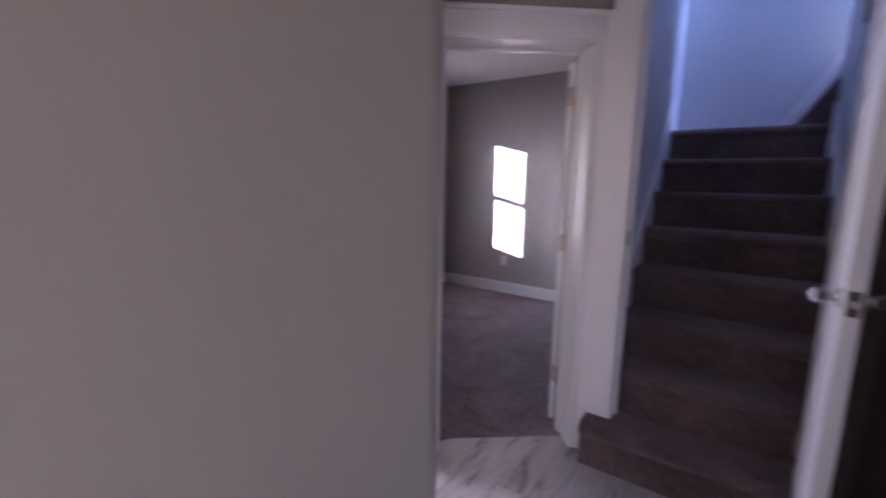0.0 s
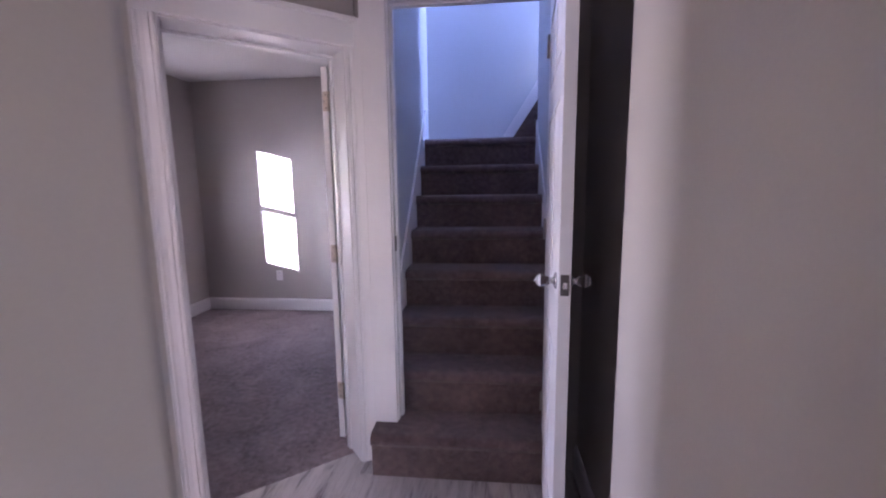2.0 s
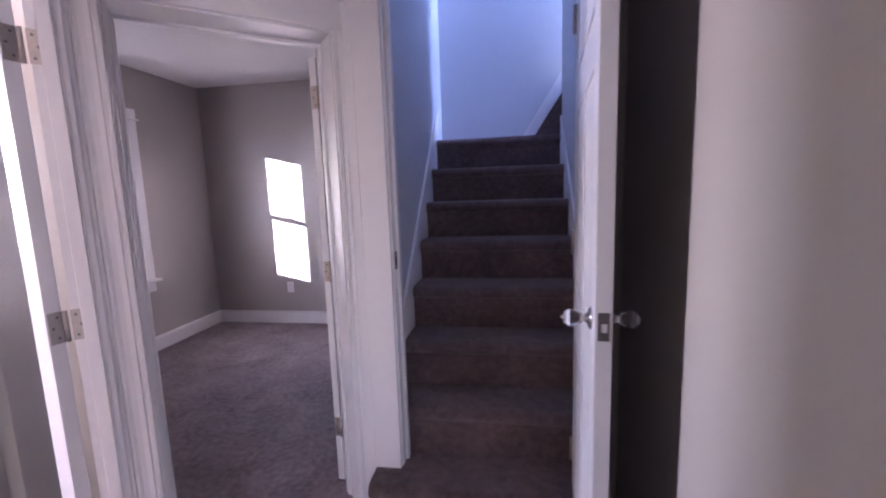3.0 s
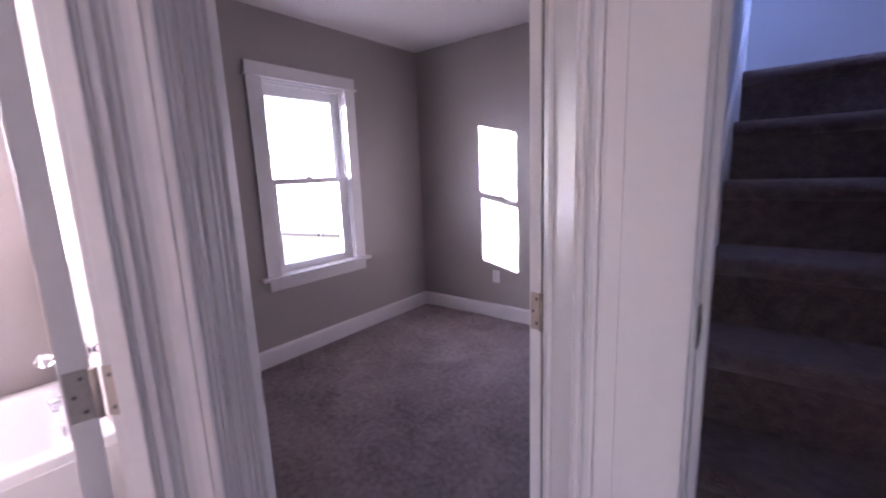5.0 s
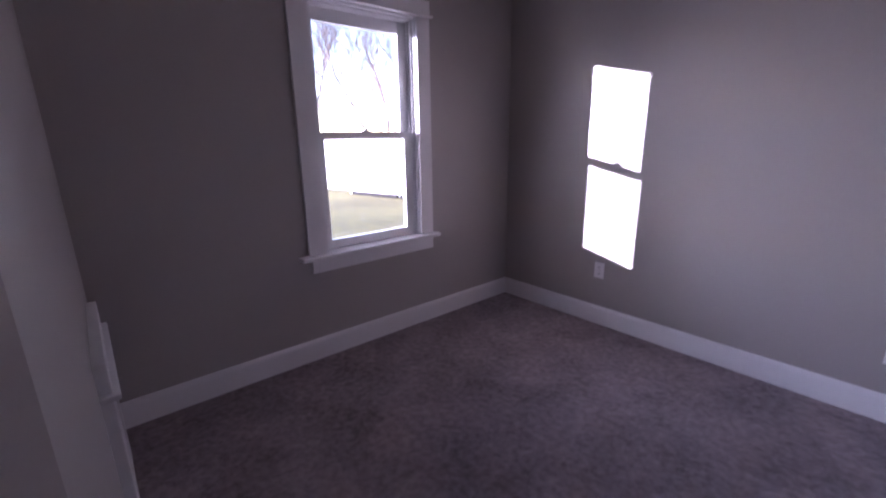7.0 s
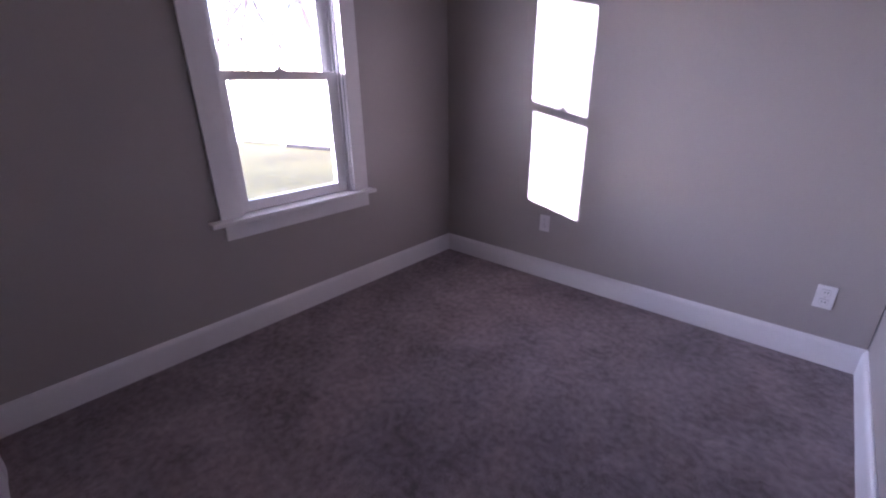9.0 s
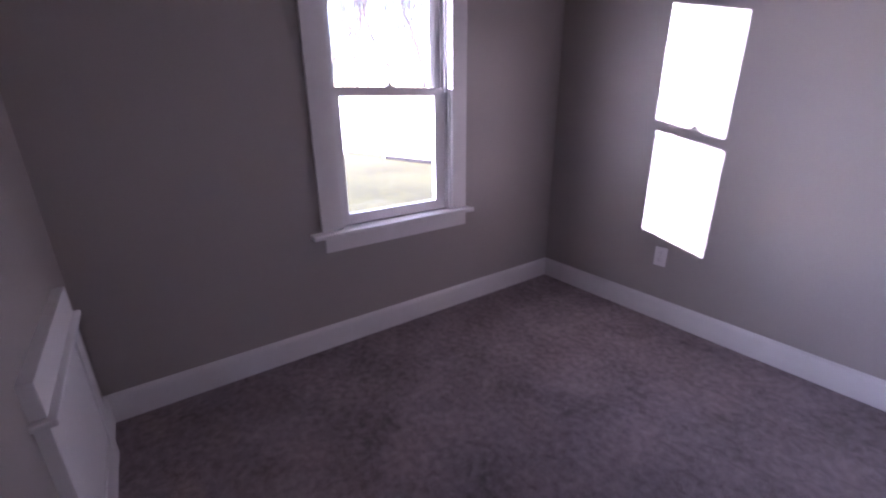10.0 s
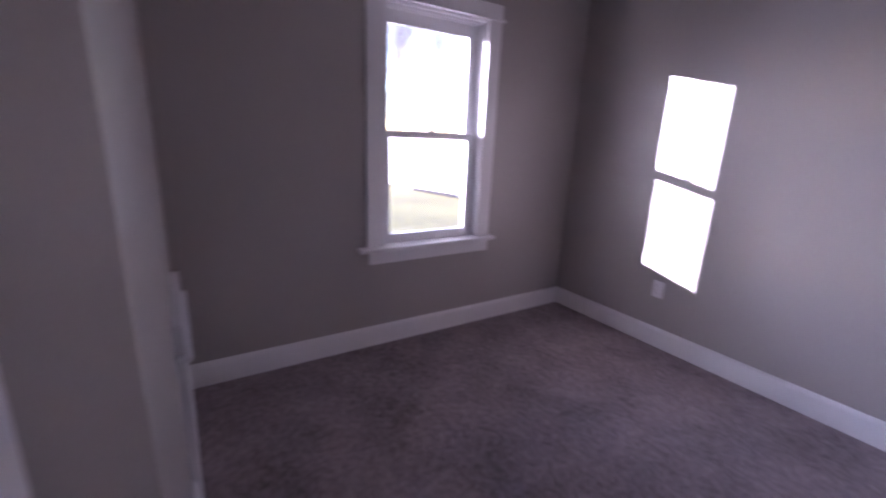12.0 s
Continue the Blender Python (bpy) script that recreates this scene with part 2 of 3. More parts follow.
solid("ceiling_bedroom", prism([(-0.1, 0.1), (-0.1, -2.75), (1.85, -2.80), (2.45, -2.35), (2.52, -2.3), (2.52, 0.1)], H, H + 0.1), CEIL, "white painted bedroom ceiling", "ceiling")
# Diagonal wall over and beside the bedroom door.
wd = solid("wall_diagonal", one(-0.72, 0.085, -0.09, 0.10, 1.945, H, m=BED), PAINT, "taupe grey wall over the angled bedroom doorway", "wall")
part("wall_side", one(0.048, 0.13, -0.085, 0.10, -0.2, 1.945, m=BED), PAINT, wd)
part("wall_side", one(-0.74, -0.648, -0.085, 0.09, -0.2, 1.945, m=BED), PAINT, wd)

# Wall of the stair door, facing the hall.
ws = solid("wall_stair_front", one(2.60, 3.56, -2.48, -2.38, 2.145, H), PAINT, "taupe grey wall over the stair doorway", "wall")
part("wall_side", one(2.58, 2.70, -2.478, -2.38, -0.2, 2.145), PAINT, ws)
part("wall_side", one(3.445, 3.56, -2.478, -2.38, -0.2, 2.145), PAINT, ws)
solid("wall_hall_east", one(3.56, 3.70, -3.22, -2.38, -0.2, H), PAINT, "taupe grey wall behind the open stair door", "wall")


def rounded_end(x0, x1, y0, y1, r):
    pts = [(x0, y0), (x1, y0), (x1, y1)]
    pts += [(x0 + r - r * math.sin(a), y1 - r + r * math.cos(a)) for a in [i * math.pi / 16 for i in range(9)]]
    return pts


solid("wall_hall_right", prism(rounded_end(3.484, 3.70, -5.2, -3.225, 0.02), -0.2, H), HALLPAINT_LIFTED, "warm beige hall wall with a rounded end", "wall")
end = [tuple((BATH @ Vector((a, b, 0)))[:2]) for a, b in ((0.835, -0.008), (0.690, -0.010), (0.690, 0.058))]
bull = [(2.52, -3.690), (2.5195, -3.676), (2.517, -3.663), (2.512, -3.648), (2.505, -3.637)]
solid("wall_hall_left", prism([(2.52, -5.2), *bull, *end, (2.40, -3.70), (2.40, -5.2)], -0.2, H), HALLPAINT_LIFTED, "warm beige hall wall with a rounded corner beside the bathroom doorway", "wall")
wb = solid("wall_bathroom_diagonal", one(0.0, 0.868, 0, 0.058, 1.95, H, m=BATH), PAINT, "taupe grey wall over the angled bathroom doorway", "wall")
part("wall_side", one(-0.05, 0.022, 0.004, 0.058, -0.2, 1.95, m=BATH), PAINT, wb)
floor_hall = solid("floor_hall", prism([(1.99, -2.832), (2.443, -2.458), (2.60, -2.40), (3.62, -2.40), (3.62, -8.0), (0.0, -8.0), (0.0, -4.8), (2.3, -4.8), (2.3, -3.6), (1.9, -3.1)], -0.2, -0.005), LAMINATE, "pale grey wood-look laminate floor", "floor")
solid("ceiling_hall", prism([(1.85, -2.9), (2.44, -2.44), (2.52, -2.4), (3.7, -2.4), (3.7, -5.2), (2.4, -5.2), (2.4, -3.7)], H, H + 0.1), CEIL, "white painted hall ceiling", "ceiling")
# Unseen room added behind the walker; its window opening backs the hall's fill lamp.
bk = solid("wall_added_room", one(0, 5.2, -8.1, -8.0, -0.2, 0.85), PAINT, "plain grey wall of an added unseen room, with a window opening behind the hall", "wall")
bmw = bmesh.new()
box(bmw, 0, 3.9, -8.1, -8.0, 0.85, H)
box(bmw, 5.1, 5.2, -8.1, -8.0, 0.85, H)
box(bmw, 3.9, 5.1, -8.1, -8.0, 2.15, H)
box(bmw, 3.62, 5.2, -8.0, -5.2, -0.2, -0.005)
box(bmw, 5.2, 5.3, -8.1, -5.1, -0.2, H)
box(bmw, -0.1, 0, -8.1, -5.0, -0.2, H)
box(bmw, 3.70, 5.2, -5.2, -5.1, -0.2, H)
box(bmw, 0, 2.40, -5.2, -5.0, -0.2, H)
part("wall_panel", bmw, PAINT, bk)
solid("ceiling_added_room", one(-0.1, 5.3, -8.1, -5.2, H, H + 0.1), CEIL, "white ceiling of the added unseen room behind", "ceiling")
# Stairwell.
solid("wall_stair_right", one(3.515, 3.65, -2.38, -1.02, -0.2, 3.4), STAIRPAINT, "pale blue-lit stairwell wall", "wall")
solid("wall_stair_back", one(2.635, 5.2, -0.72, -0.60, -0.2, 5.0), STAIRPAINT, "pale stairwell back wall above the landing", "wall")
solid("wall_stair_left", one(2.635, 2.645, -2.38, -0.72, 0.0, 5.0), STAIRPAINT, "pale painted left stairwell wall", "wall")
up = solid("wall_upstairs", one(2.5, 5.3, -2.5, -2.38, H + 0.1, 5.0), STAIRPAINT, "plain upstairs walls around the stairwell", "wall")
bmw = bmesh.new()
box(bmw, 5.2, 5.3, -2.5, -0.6, 1.0, 5.0)
box(bmw, 3.65, 5.2, -2.38, -1.75, 2.4, 2.5)
part("wall_panel", bmw, STAIRPAINT, up)
solid("ceiling_stairs", one(2.5, 5.3, -2.5, -0.5, 5.0, 5.1), CEIL, "white ceiling above the stairs", "ceiling")
# Bathroom shell.
bs = solid("wall_bathroom_west", one(-0.15, 0, -5.0, -3.30, -0.2, 1.15), BATHPAINT, "cream bathroom outer wall", "wall")
bmw = bmesh.new()
box(bmw, -0.15, 0, -5.0, -3.85, 1.15, H)
box(bmw, -0.15, 0, -3.35, -3.30, 1.15, H)
box(bmw, -0.15, 0, -3.85, -3.35, 1.95, H)
box(bmw, 0, 2.4, -5.0, -4.8, -0.2, H)
box(bmw, 0.0, 1.85, -2.838, -2.832, 0, H)
part("wall_panel", bmw, BATHPAINT, bs)
solid("floor_bathroom", prism([(0, -2.84), (1.84, -2.84), (1.88, -3.1), (2.3, -3.6), (2.3, -4.8), (0, -4.8)], -0.2, -0.006), LAMINATE, "pale bathroom floor", "floor")
solid("ceiling_bathroom", prism([(-0.1, -2.8), (1.84, -2.83), (2.45, -3.72), (2.4, -5.0), (-0.1, -5.0)], H, H + 0.1), CEIL, "white bathroom ceiling", "ceiling")

# ---- trim ----
BASE = [(0, 0), (0.016, 0), (0.016, 0.108), (0.013, 0.120), (0.008, 0.126), (0.006, 0.132), (0, 0.132)]


def baseboard(x0, y0, x1, y1, drop=0.0, ends=(0, 0)):
    """Runs from one point to the other, its face to the left of the way."""
    d = Vector((x1 - x0, y1 - y0, 0))
    n = Vector((-d.y, d.x, 0)).normalized()
    u = d.normalized()
    m = Matrix(((n.x, 0, u.x, x0), (n.y, 0, u.y, y0), (0, 1, 0, drop), (0, 0, 0, 1)))
    bm = bmesh.new()
    rings = []
    for h, e in ((0, ends[0]), (d.length, ends[1])):
        rings.append([bm.verts.new(m @ Vector((a, b, h + (a if h == 0 else -a) * e))) for a, b in BASE])
    bm.faces.new(rings[0])
    bm.faces.new(rings[1])
    k = len(BASE)
    for i in range(k):
        bm.faces.new((rings[0][i], rings[0][(i + 1) % k], rings[1][(i + 1) % k], rings[1][i]))
    bmesh.ops.recalc_face_normals(bm, faces=bm.faces)
    return solid("baseboard", bm, TRIM, "white painted wooden baseboard with moulded top", "baseboard")


baseboard(0, 0, 0, -2.71, ends=(1, 1))
baseboard(2.505, 0, 0, 0, ends=(1, 1))
baseboard(2.505, -2.30, 2.505, 0, ends=(0, 1))
baseboard(0.852, -2.71, 1.73, -2.71)
baseboard(3.56, -3.22, 3.56, -2.48, drop=-0.005)
baseboard(3.484, -5.2, 3.484, -3.25, drop=-0.005)
baseboard(2.52, -3.68, 2.52, -5.2, drop=-0.005)

# Moulded casing: across its width, and how far it stands out.
MOULD = [(0, 0), (0, 0.012), (0.003, 0.015), (0.010, 0.016), (0.012, 0.010), (0.016, 0.010), (0.018, 0.015), (0.030, 0.013), (0.042, 0.014), (0.050, 0.018), (0.052, 0.012), (0.056, 0.012), (0.059, 0.020), (0.068, 0.023), (0.079, 0.023), (0.083, 0.018), (0.083, 0)]


def casing_leg(frame_m, x, side, y, out, z0, z1, width=0.083):
    """A standing casing whose inner edge is at x; side is the way its width runs, out the way it stands off the wall."""
    k = width / 0.083
    pts = [(x + side * a * k, y + out * b) for a, b in MOULD]
    return prism(pts, z0, z1, frame_m)


def door_set(name, m, width, height, y_hall, y_room, label, z0=0.0, legs=((1, 1), (1, 1)), head=0.105, stop_at=0.05, cut=(0.083, 0.083), flat=False):
    """Jambs, stops, casings and head of a doorway, local x from -width to 0."""
    d = thing(name, m @ Vector((-width / 2, 0, z0)), label, "door frame", kind="structure")
    part("jamb", one(0, 0.018, y_hall, y_room, z0, height + 0.018, m=m), TRIM, d)
    part("jamb", one(-width - 0.018, -width, y_hall, y_room, z0, height + 0.018, m=m), TRIM, d)
    part("head_jamb", one(-width, 0, y_hall, y_room, height, height + 0.018, m=m), TRIM, d)
    part("stop", one(-0.012, 0, stop_at - 0.02, stop_at + 0.014, z0, height - 0.012, 0.003, m), TRIM, d)
    part("stop", one(-width, -width + 0.012, stop_at - 0.02, stop_at + 0.014, z0, height - 0.012, 0.003, m), TRIM, d)
    part("stop", one(-width, 0, stop_at - 0.02, stop_at + 0.014, height - 0.012, height, 0.003, m), TRIM, d)
    for y, out, on in ((y_hall, -1, legs[0]), (y_room, 1, legs[1])):
        if on[0]:
            w1 = cut[1] if out < 0 else 0.083
            lo, hi = sorted((y, y + out * 0.020))
            leg = one(-width - 0.005 - w1, -width - 0.005, lo, hi, z0, height + 0.006, 0.003, m) if flat else casing_leg(m, -width - 0.005, -1, y, out, z0, height + 0.006, w1)
            part("casing", leg, TRIM, d)
        if on[1]:
            part("casing", casing_leg(m, 0.005, 1, y, out, z0, height + 0.006, cut[0] if out < 0 else 0.083), TRIM, d)
        if on[0] or on[1]:
            x0, x1 = -width - (0.088 if out > 0 else cut[1] + 0.005), 0.088 if out > 0 else cut[0] + 0.005
            lo, hi = sorted((y, y + out * 0.020))
            part("head_casing", one(x0, x1, lo, hi, height + 0.006, height + head, 0.003, m), TRIM, d)
            lo, hi = sorted((y, y + out * 0.013))
            part("head_bead", one(x0 + 0.1, x1 - 0.1, lo - 0.004, hi, height + 0.008, height + 0.02, 0.003, m), TRIM, d)
            lo, hi = sorted((y, y + out * 0.034))
            part("head_cap", one(x0 - 0.0, x1 + 0.0, lo, hi, height + head, height + head + 0.02, 0.004, m), TRIM, d)
    return d


BEDJ = BED @ Matrix.Translation((0.03, 0, 0))
door_set("door_frame_bedroom", BEDJ, 0.66, 1.93, -0.09, 0.10, "white moulded casing around the angled bedroom doorway", legs=((1, 1), (0, 0)), stop_at=0.055, cut=(0.05, 0.10))
bed_frame = bpy.data.objects["door_frame_bedroom"]
for y0, y1, out in ((-0.082, -0.070, 0.006), (-0.060, -0.052, 0.010), (-0.018, -0.008, 0.007), (0.004, 0.012, 0.011)):
    part("bead", one(-0.63, -0.63 + out, y0, y1, 0, 1.93, 0.002, BED), TRIM, bed_frame)
STAIR = Matrix(((1, 0, 0, 3.425), (0, 1, 0, -2.48), (0, 0, 1, 0), (0, 0, 0, 1)))
door_set("door_frame_stairs", STAIR, 0.71, 2.125, 0, 0.10, "white moulded casing around the stair doorway", z0=0.205, legs=((1, 0), (0, 0)), stop_at=0.065, cut=(0.12, 0.115), flat=True)
filler = solid("corner_trim", prism([(2.550, -2.482), (2.572, -2.497), (2.602, -2.503), (2.602, -2.46), (2.55, -2.45)], 0.0, 2.05), TRIM, "white corner board between the two door casings", "trim")
BATHJ = BATH @ Matrix.Translation((0.672, 0, 0))
door_set("door_frame_bathroom", BATHJ, 0.642, 1.94, 0.0, 0.06, "white casing around the angled bathroom doorway", legs=((1, 0), (0, 0)), stop_at=0.024, cut=(0.02, 0.024))


# ---- doors ----
def knob(parent, m, crystal=True):
    """A knob on a rose; local z stands off the door."""
    m = m @ Matrix.Scale(0.80, 4)
    k = part("knob", lathe([(0.031, 0), (0.031, 0.003), (0.026, 0.008), (0.014, 0.012), (0.011, 0.018), (0.011, 0.024), (0.016, 0.028)], m), CHROME, parent, "chrome rose and stem")
    if crystal:
        part("grip", lathe([(0.013, 0.028), (0.017, 0.032), (0.021, 0.044), (0.024, 0.056), (0.023, 0.064), (0.014, 0.069)], m, 12), CRYSTAL, k, "clear acrylic knob grip")
        part("button", lathe([(0.017, 0.0692), (0.018, 0.074), (0.007, 0.075), (0.005, 0.081), (0.002, 0.082)], m), CHROME, k)
    else:
        part("grip", lathe([(0.015, 0.028), (0.024, 0.034), (0.028, 0.046), (0.026, 0.058), (0.016, 0.065)], m), CHROME, k)


def door_leaf(name, m, width, height, z0, label, hinges, hinge_mat, knob_z=0.93, thick=0.035, crystal=True, hinge_side=-1):
    """A six-panel door. Local x runs from the hinge to the free edge, local y through its thickness from 0."""
    d = thing(name, m @ Vector((0, 0, z0)), label, "door")
    z1 = z0 + height
    part("core", one(0.01, width - 0.01, 0.006, thick - 0.006, z0 + 0.01, z1 - 0.01, m=m), DOORPAINT, d)
    s, rail = 0.095, 0.05
    rows = [(z0 + 0.22, z0 + 0.80), (z0 + 0.98, z0 + height - 0.50), (z0 + height - 0.39, z0 + height - 0.12)]
    for x0, x1 in ((0, s), (width - s, width), ((width - rail) / 2, (width + rail) / 2)):
        part("stile", one(x0, x1, 0, thick, z0, z1, 0.002, m), DOORPAINT, d)
    lv = [z0, *[v for r in rows for v in r], z1]
    for a, b in zip(lv[::2], lv[1::2]):
        for x0, x1 in ((s, (width - rail) / 2), ((width + rail) / 2, width - s)):
            part("rail", one(x0, x1, 0, thick, a, b, 0.0, m), DOORPAINT, d)
    for a, b in rows:
        for x0, x1 in ((s, (width - rail) / 2), ((width + rail) / 2, width - s)):
            part("panel", one(x0 + 0.022, x1 - 0.022, 0.001, thick - 0.001, a + 0.022, b - 0.022, 0.005, m), DOORPAINT, d)
    for sgn, y in ((-1, 0), (1, thick)):
        knob(d, m @ Matrix.Translation((width - 0.06, y, knob_z)) @ Matrix.Rotation(radians(90 if sgn < 0 else -90), 4, "X"), crystal)
    lp = part("latch_plate", one(width - 0.001, width + 0.0015, 0.006, thick - 0.006, knob_z - 0.03, knob_z + 0.03, 0.0, m), DARKSTEEL, d, "dark steel latch plate")
    part("latch_bolt", one(width, width + 0.010, 0.011, thick - 0.011, knob_z - 0.010, knob_z + 0.010, 0.003, m), CHROME, lp)
    for hz in hinges:
        y = 0 if hinge_side < 0 else thick
        h = part("hinge", lathe([(0.0065, hz - 0.045), (0.0065, hz + 0.045)], m @ Matrix.Translation((-0.004, y + hinge_side * 0.004, 0)), 12), hinge_mat, d, "worn metal butt hinge")
        part("leaf", one(-0.0018, 0.0003, 0.002, thick - 0.004, hz - 0.045, hz + 0.045, 0.0, m), hinge_mat, h)
        for dz in (-0.03, 0, 0.03):
            part("screw", lathe([(0.004, 0), (0.003, 0.001)], m @ Matrix.Translation((-0.0018, thick * (0.35 if dz else 0.65), hz + dz)) @ Matrix.Rotation(radians(-90), 4, "Y"), 8), DARKSTEEL, h)
    return d


def jamb_leaf(m, x, y, zs, mat, flip=1):
    for hz in zs:
        part_m = m @ Matrix.Translation((x, y, hz)) @ Matrix.Rotation(radians(90), 4, "Y")
        r, w2, h2 = 0.008, 0.035, 0.045
        pts = [(-h2, 0), (-h2, flip * (w2 - r)), (-h2 + r, flip * w2), (h2 - r, flip * w2), (h2, flip * (w2 - r)), (h2, 0)]
        ob = thing("hinge_plate", part_m.translation, "worn metal hinge leaf screwed to the jamb", "hinge", "hinge leaves")
        pl = part("plate", prism(pts, -0.0015, 0.0015, part_m), mat, ob)
        for dz in (-0.03, 0, 0.03):
            part("screw", lathe([(0.004, -0.0025), (0.004, 0.0025)], part_m @ Matrix.Translation((dz, flip * (0.012 if dz else 0.022), 0)), 8), DARKSTEEL, pl)


# Bedroom door, swung in beside the stair wall.
hb = BED @ Vector((0.002, 0.145, 0))
door_leaf("door_bedroom", along(hb.x + 0.033, hb.y, 87.0), 0.60, 1.885, 0.02, "white six-panel door standing open into the bedroom", (0.286, 1.014, 1.747), BRASS, knob_z=0.89, thick=0.030)
jamb_leaf(BEDJ, -0.001, 0.100, (0.286, 1.014, 1.747), BRASS, -1)
# Stair door, swung out into the hall.
door_leaf("door_stairs", along(3.392, -2.50, 265.3), 0.68, 2.06, 0.03, "white six-panel stair door open into the hall, clear knobs", (0.35, 1.15, 1.9), STEEL, knob_z=1.06)
# Bathroom door, swung back inside.
door_leaf("door_bathroom", along(1.908, -3.078, 170.5), 0.64, 1.90, 0.015, "white six-panel bathroom door standing open, clear knobs", (0.28, 1.0, 1.76), STEEL, knob_z=0.90, thick=0.04)
jamb_leaf(BATH, 0.031, 0.062, (0.28, 1.0, 1.76), STEEL, -1)
st = thing("strike_plate", (2.716, -2.44, 1.08), "dark worn metal strike plate on the stair jamb", "strike plate")
part("plate", one(2.7145, 2.7175, -2.465, -2.43, 1.045, 1.115, 0.001), DARKSTEEL, st)
part("hole", one(2.7150, 2.7185, -2.455, -2.440, 1.065, 1.095), DARK, st)
st = thing("strike_plate", BED @ Vector((-0.63, 0.08, 0.865)), "metal strike plate on the bedroom jamb", "strike plate")
part("plate", one(-0.6305, -0.6285, 0.062, 0.098, 0.83, 0.90, 0.0, BED), STEEL, st)
part("hole", one(-0.630, -0.6275, 0.073, 0.088, 0.85, 0.88, 0.0, BED), DARK, st)

# ---- stairs ----
stairs = thing("stairs", (3.07, -2.62, 0), "steep carpeted staircase climbing to a turning landing", "stairs", kind="structure")
R, G, Y0 = 0.213, 0.222, -2.62


def step_outline(y0, z0, y1, z1):
    """Side outline in y, z: a riser with a rounded nose over it."""
    r = 0.032
    pts = [(y1 + 0.03, z0 - 0.02), (y0 + 0.022, z0 - 0.02), (y0 + 0.022, z1 - 0.055), (y0 + 0.012, z1 - 0.046)]
    pts += [(y0 + r - r * math.sin(a), z1 - r + r * -math.cos(a)) for a in [math.pi * i / 10 for i in range(1, 10)]]
    pts += [(y0 + r, z1), (y1 + 0.03, z1)]
    return pts


TURN = Matrix(((0, 0, 1, 0), (1, 0, 0, 0), (0, 1, 0, 0), (0, 0, 0, 1)))
for k in range(8):
    y0 = Y0 + k * G
    y1 = y0 + G if k < 7 else -0.75
    x0, x1 = (2.605, 3.415) if k == 0 else (2.658, 3.502)
    bm = prism(step_outline(y0, k * R, y1, (k + 1) * R), x0, x1, TURN)
    if k == 0:
        box(bm, 2.646, 3.514, -2.375, -2.36, 0, R)
    part("step", bm, STAIRCARPET, stairs)
part("winder", prism([(3.34, 1.69), (3.345, 1.715), (3.42, 1.83), (3.48, 1.92), (3.545, 2.02), (3.60, 2.14), (3.60, 1.69)], 0, 0.30, Matrix(((1, 0, 0, 0), (0, 0, -1, -0.737), (0, 1, 0, 0), (0, 0, 0, 1)))), STAIRCARPET, stairs)
for k in range(3):
    part("winder", prism([(3.60 + 0.23 * k, -1.04), (3.60 + 0.23 * k, -0.722), (4.6, -0.722), (4.6, -1.04)], 1.69 + k * R, 1.917 + k * R), STAIRCARPET, stairs)


def skirt(x0, x1, lift, ya, yb):
    s = R / G
    za = R * 1 + (ya - Y0) * s
    zb = R * 1 + (yb - Y0) * s
    pts = [(ya, za - 0.3), (yb, zb - 0.3), (yb, zb + lift), (ya, za + lift)]
    return prism(pts, x0, x1, TURN)


part("skirt_board", skirt(2.645, 2.657, 0.12, -2.375, -0.95), TRIM, stairs, "white painted stringer board")
part("skirt_board", skirt(3.503, 3.515, 0.09, -2.375, -1.03), TRIM, stairs, "white painted stringer board")
part("skirt_board", prism([(3.24, 1.70), (3.34, 1.70), (3.62, 2.15), (3.62, 2.30)], 0, 0.012, Matrix(((1, 0, 0, 0), (0, 0, 1, -0.734), (0, 1, 0, 0), (0, 0, 0, 1)))), TRIM, stairs, "white painted stringer board")

# ---- bedroom window ----
win = thing("window_1", (0, -1.255, 0.64), "white double-hung sash window with flat casing and stool", "window", kind="structure")
YL, YR = -1.605, -0.90


def bx(name, *a, mat=TRIM, parent=None, bevel=0.002):
    return part(name, one(*a, bevel), mat, parent or win)


bx("casing", 0, 0.02, YL - 0.112, YL - 0.004, 0.655, 2.025)
bx("casing", 0, 0.02, YR - 0.006, YR + 0.095, 0.655, 2.025)
bx("head_casing", 0, 0.022, YL - 0.117, YR + 0.098, 2.037, 2.118)
bx("head_bead", 0, 0.034, YL - 0.137, YR + 0.118, 2.025, 2.037, bevel=0.004)
bx("stool", -0.05, 0.062, YL - 0.17, YR + 0.13, 0.630, 0.655, bevel=0.006)
bx("apron", 0, 0.018, YL - 0.10, YR + 0.095, 0.545, 0.630)
for y0, y1 in ((YL, YL + 0.012), (YR - 0.012, YR)):
    bx("jamb_liner", -0.115, -0.001, y0, y1, 0.655, 2.03, mat=VINYL, bevel=0)
bx("head_liner", -0.115, -0.001, YL, YR, 2.012, 2.03, mat=VINYL, bevel=0)
bx("sill", -0.15, -0.05, YL, YR, 0.625, 0.66, mat=VINYL)
for x in (-0.028, -0.066, -0.108):
    for y0, y1 in ((YL + 0.012, YL + 0.026), (YR - 0.026, YR - 0.012)):
        bx("track", x - 0.006, x + 0.006, y0, y1, 0.655, 2.012, mat=VINYL)
    bx("track", x - 0.006, x + 0.006, YL + 0.012, YR - 0.012, 1.996, 2.012, mat=VINYL)


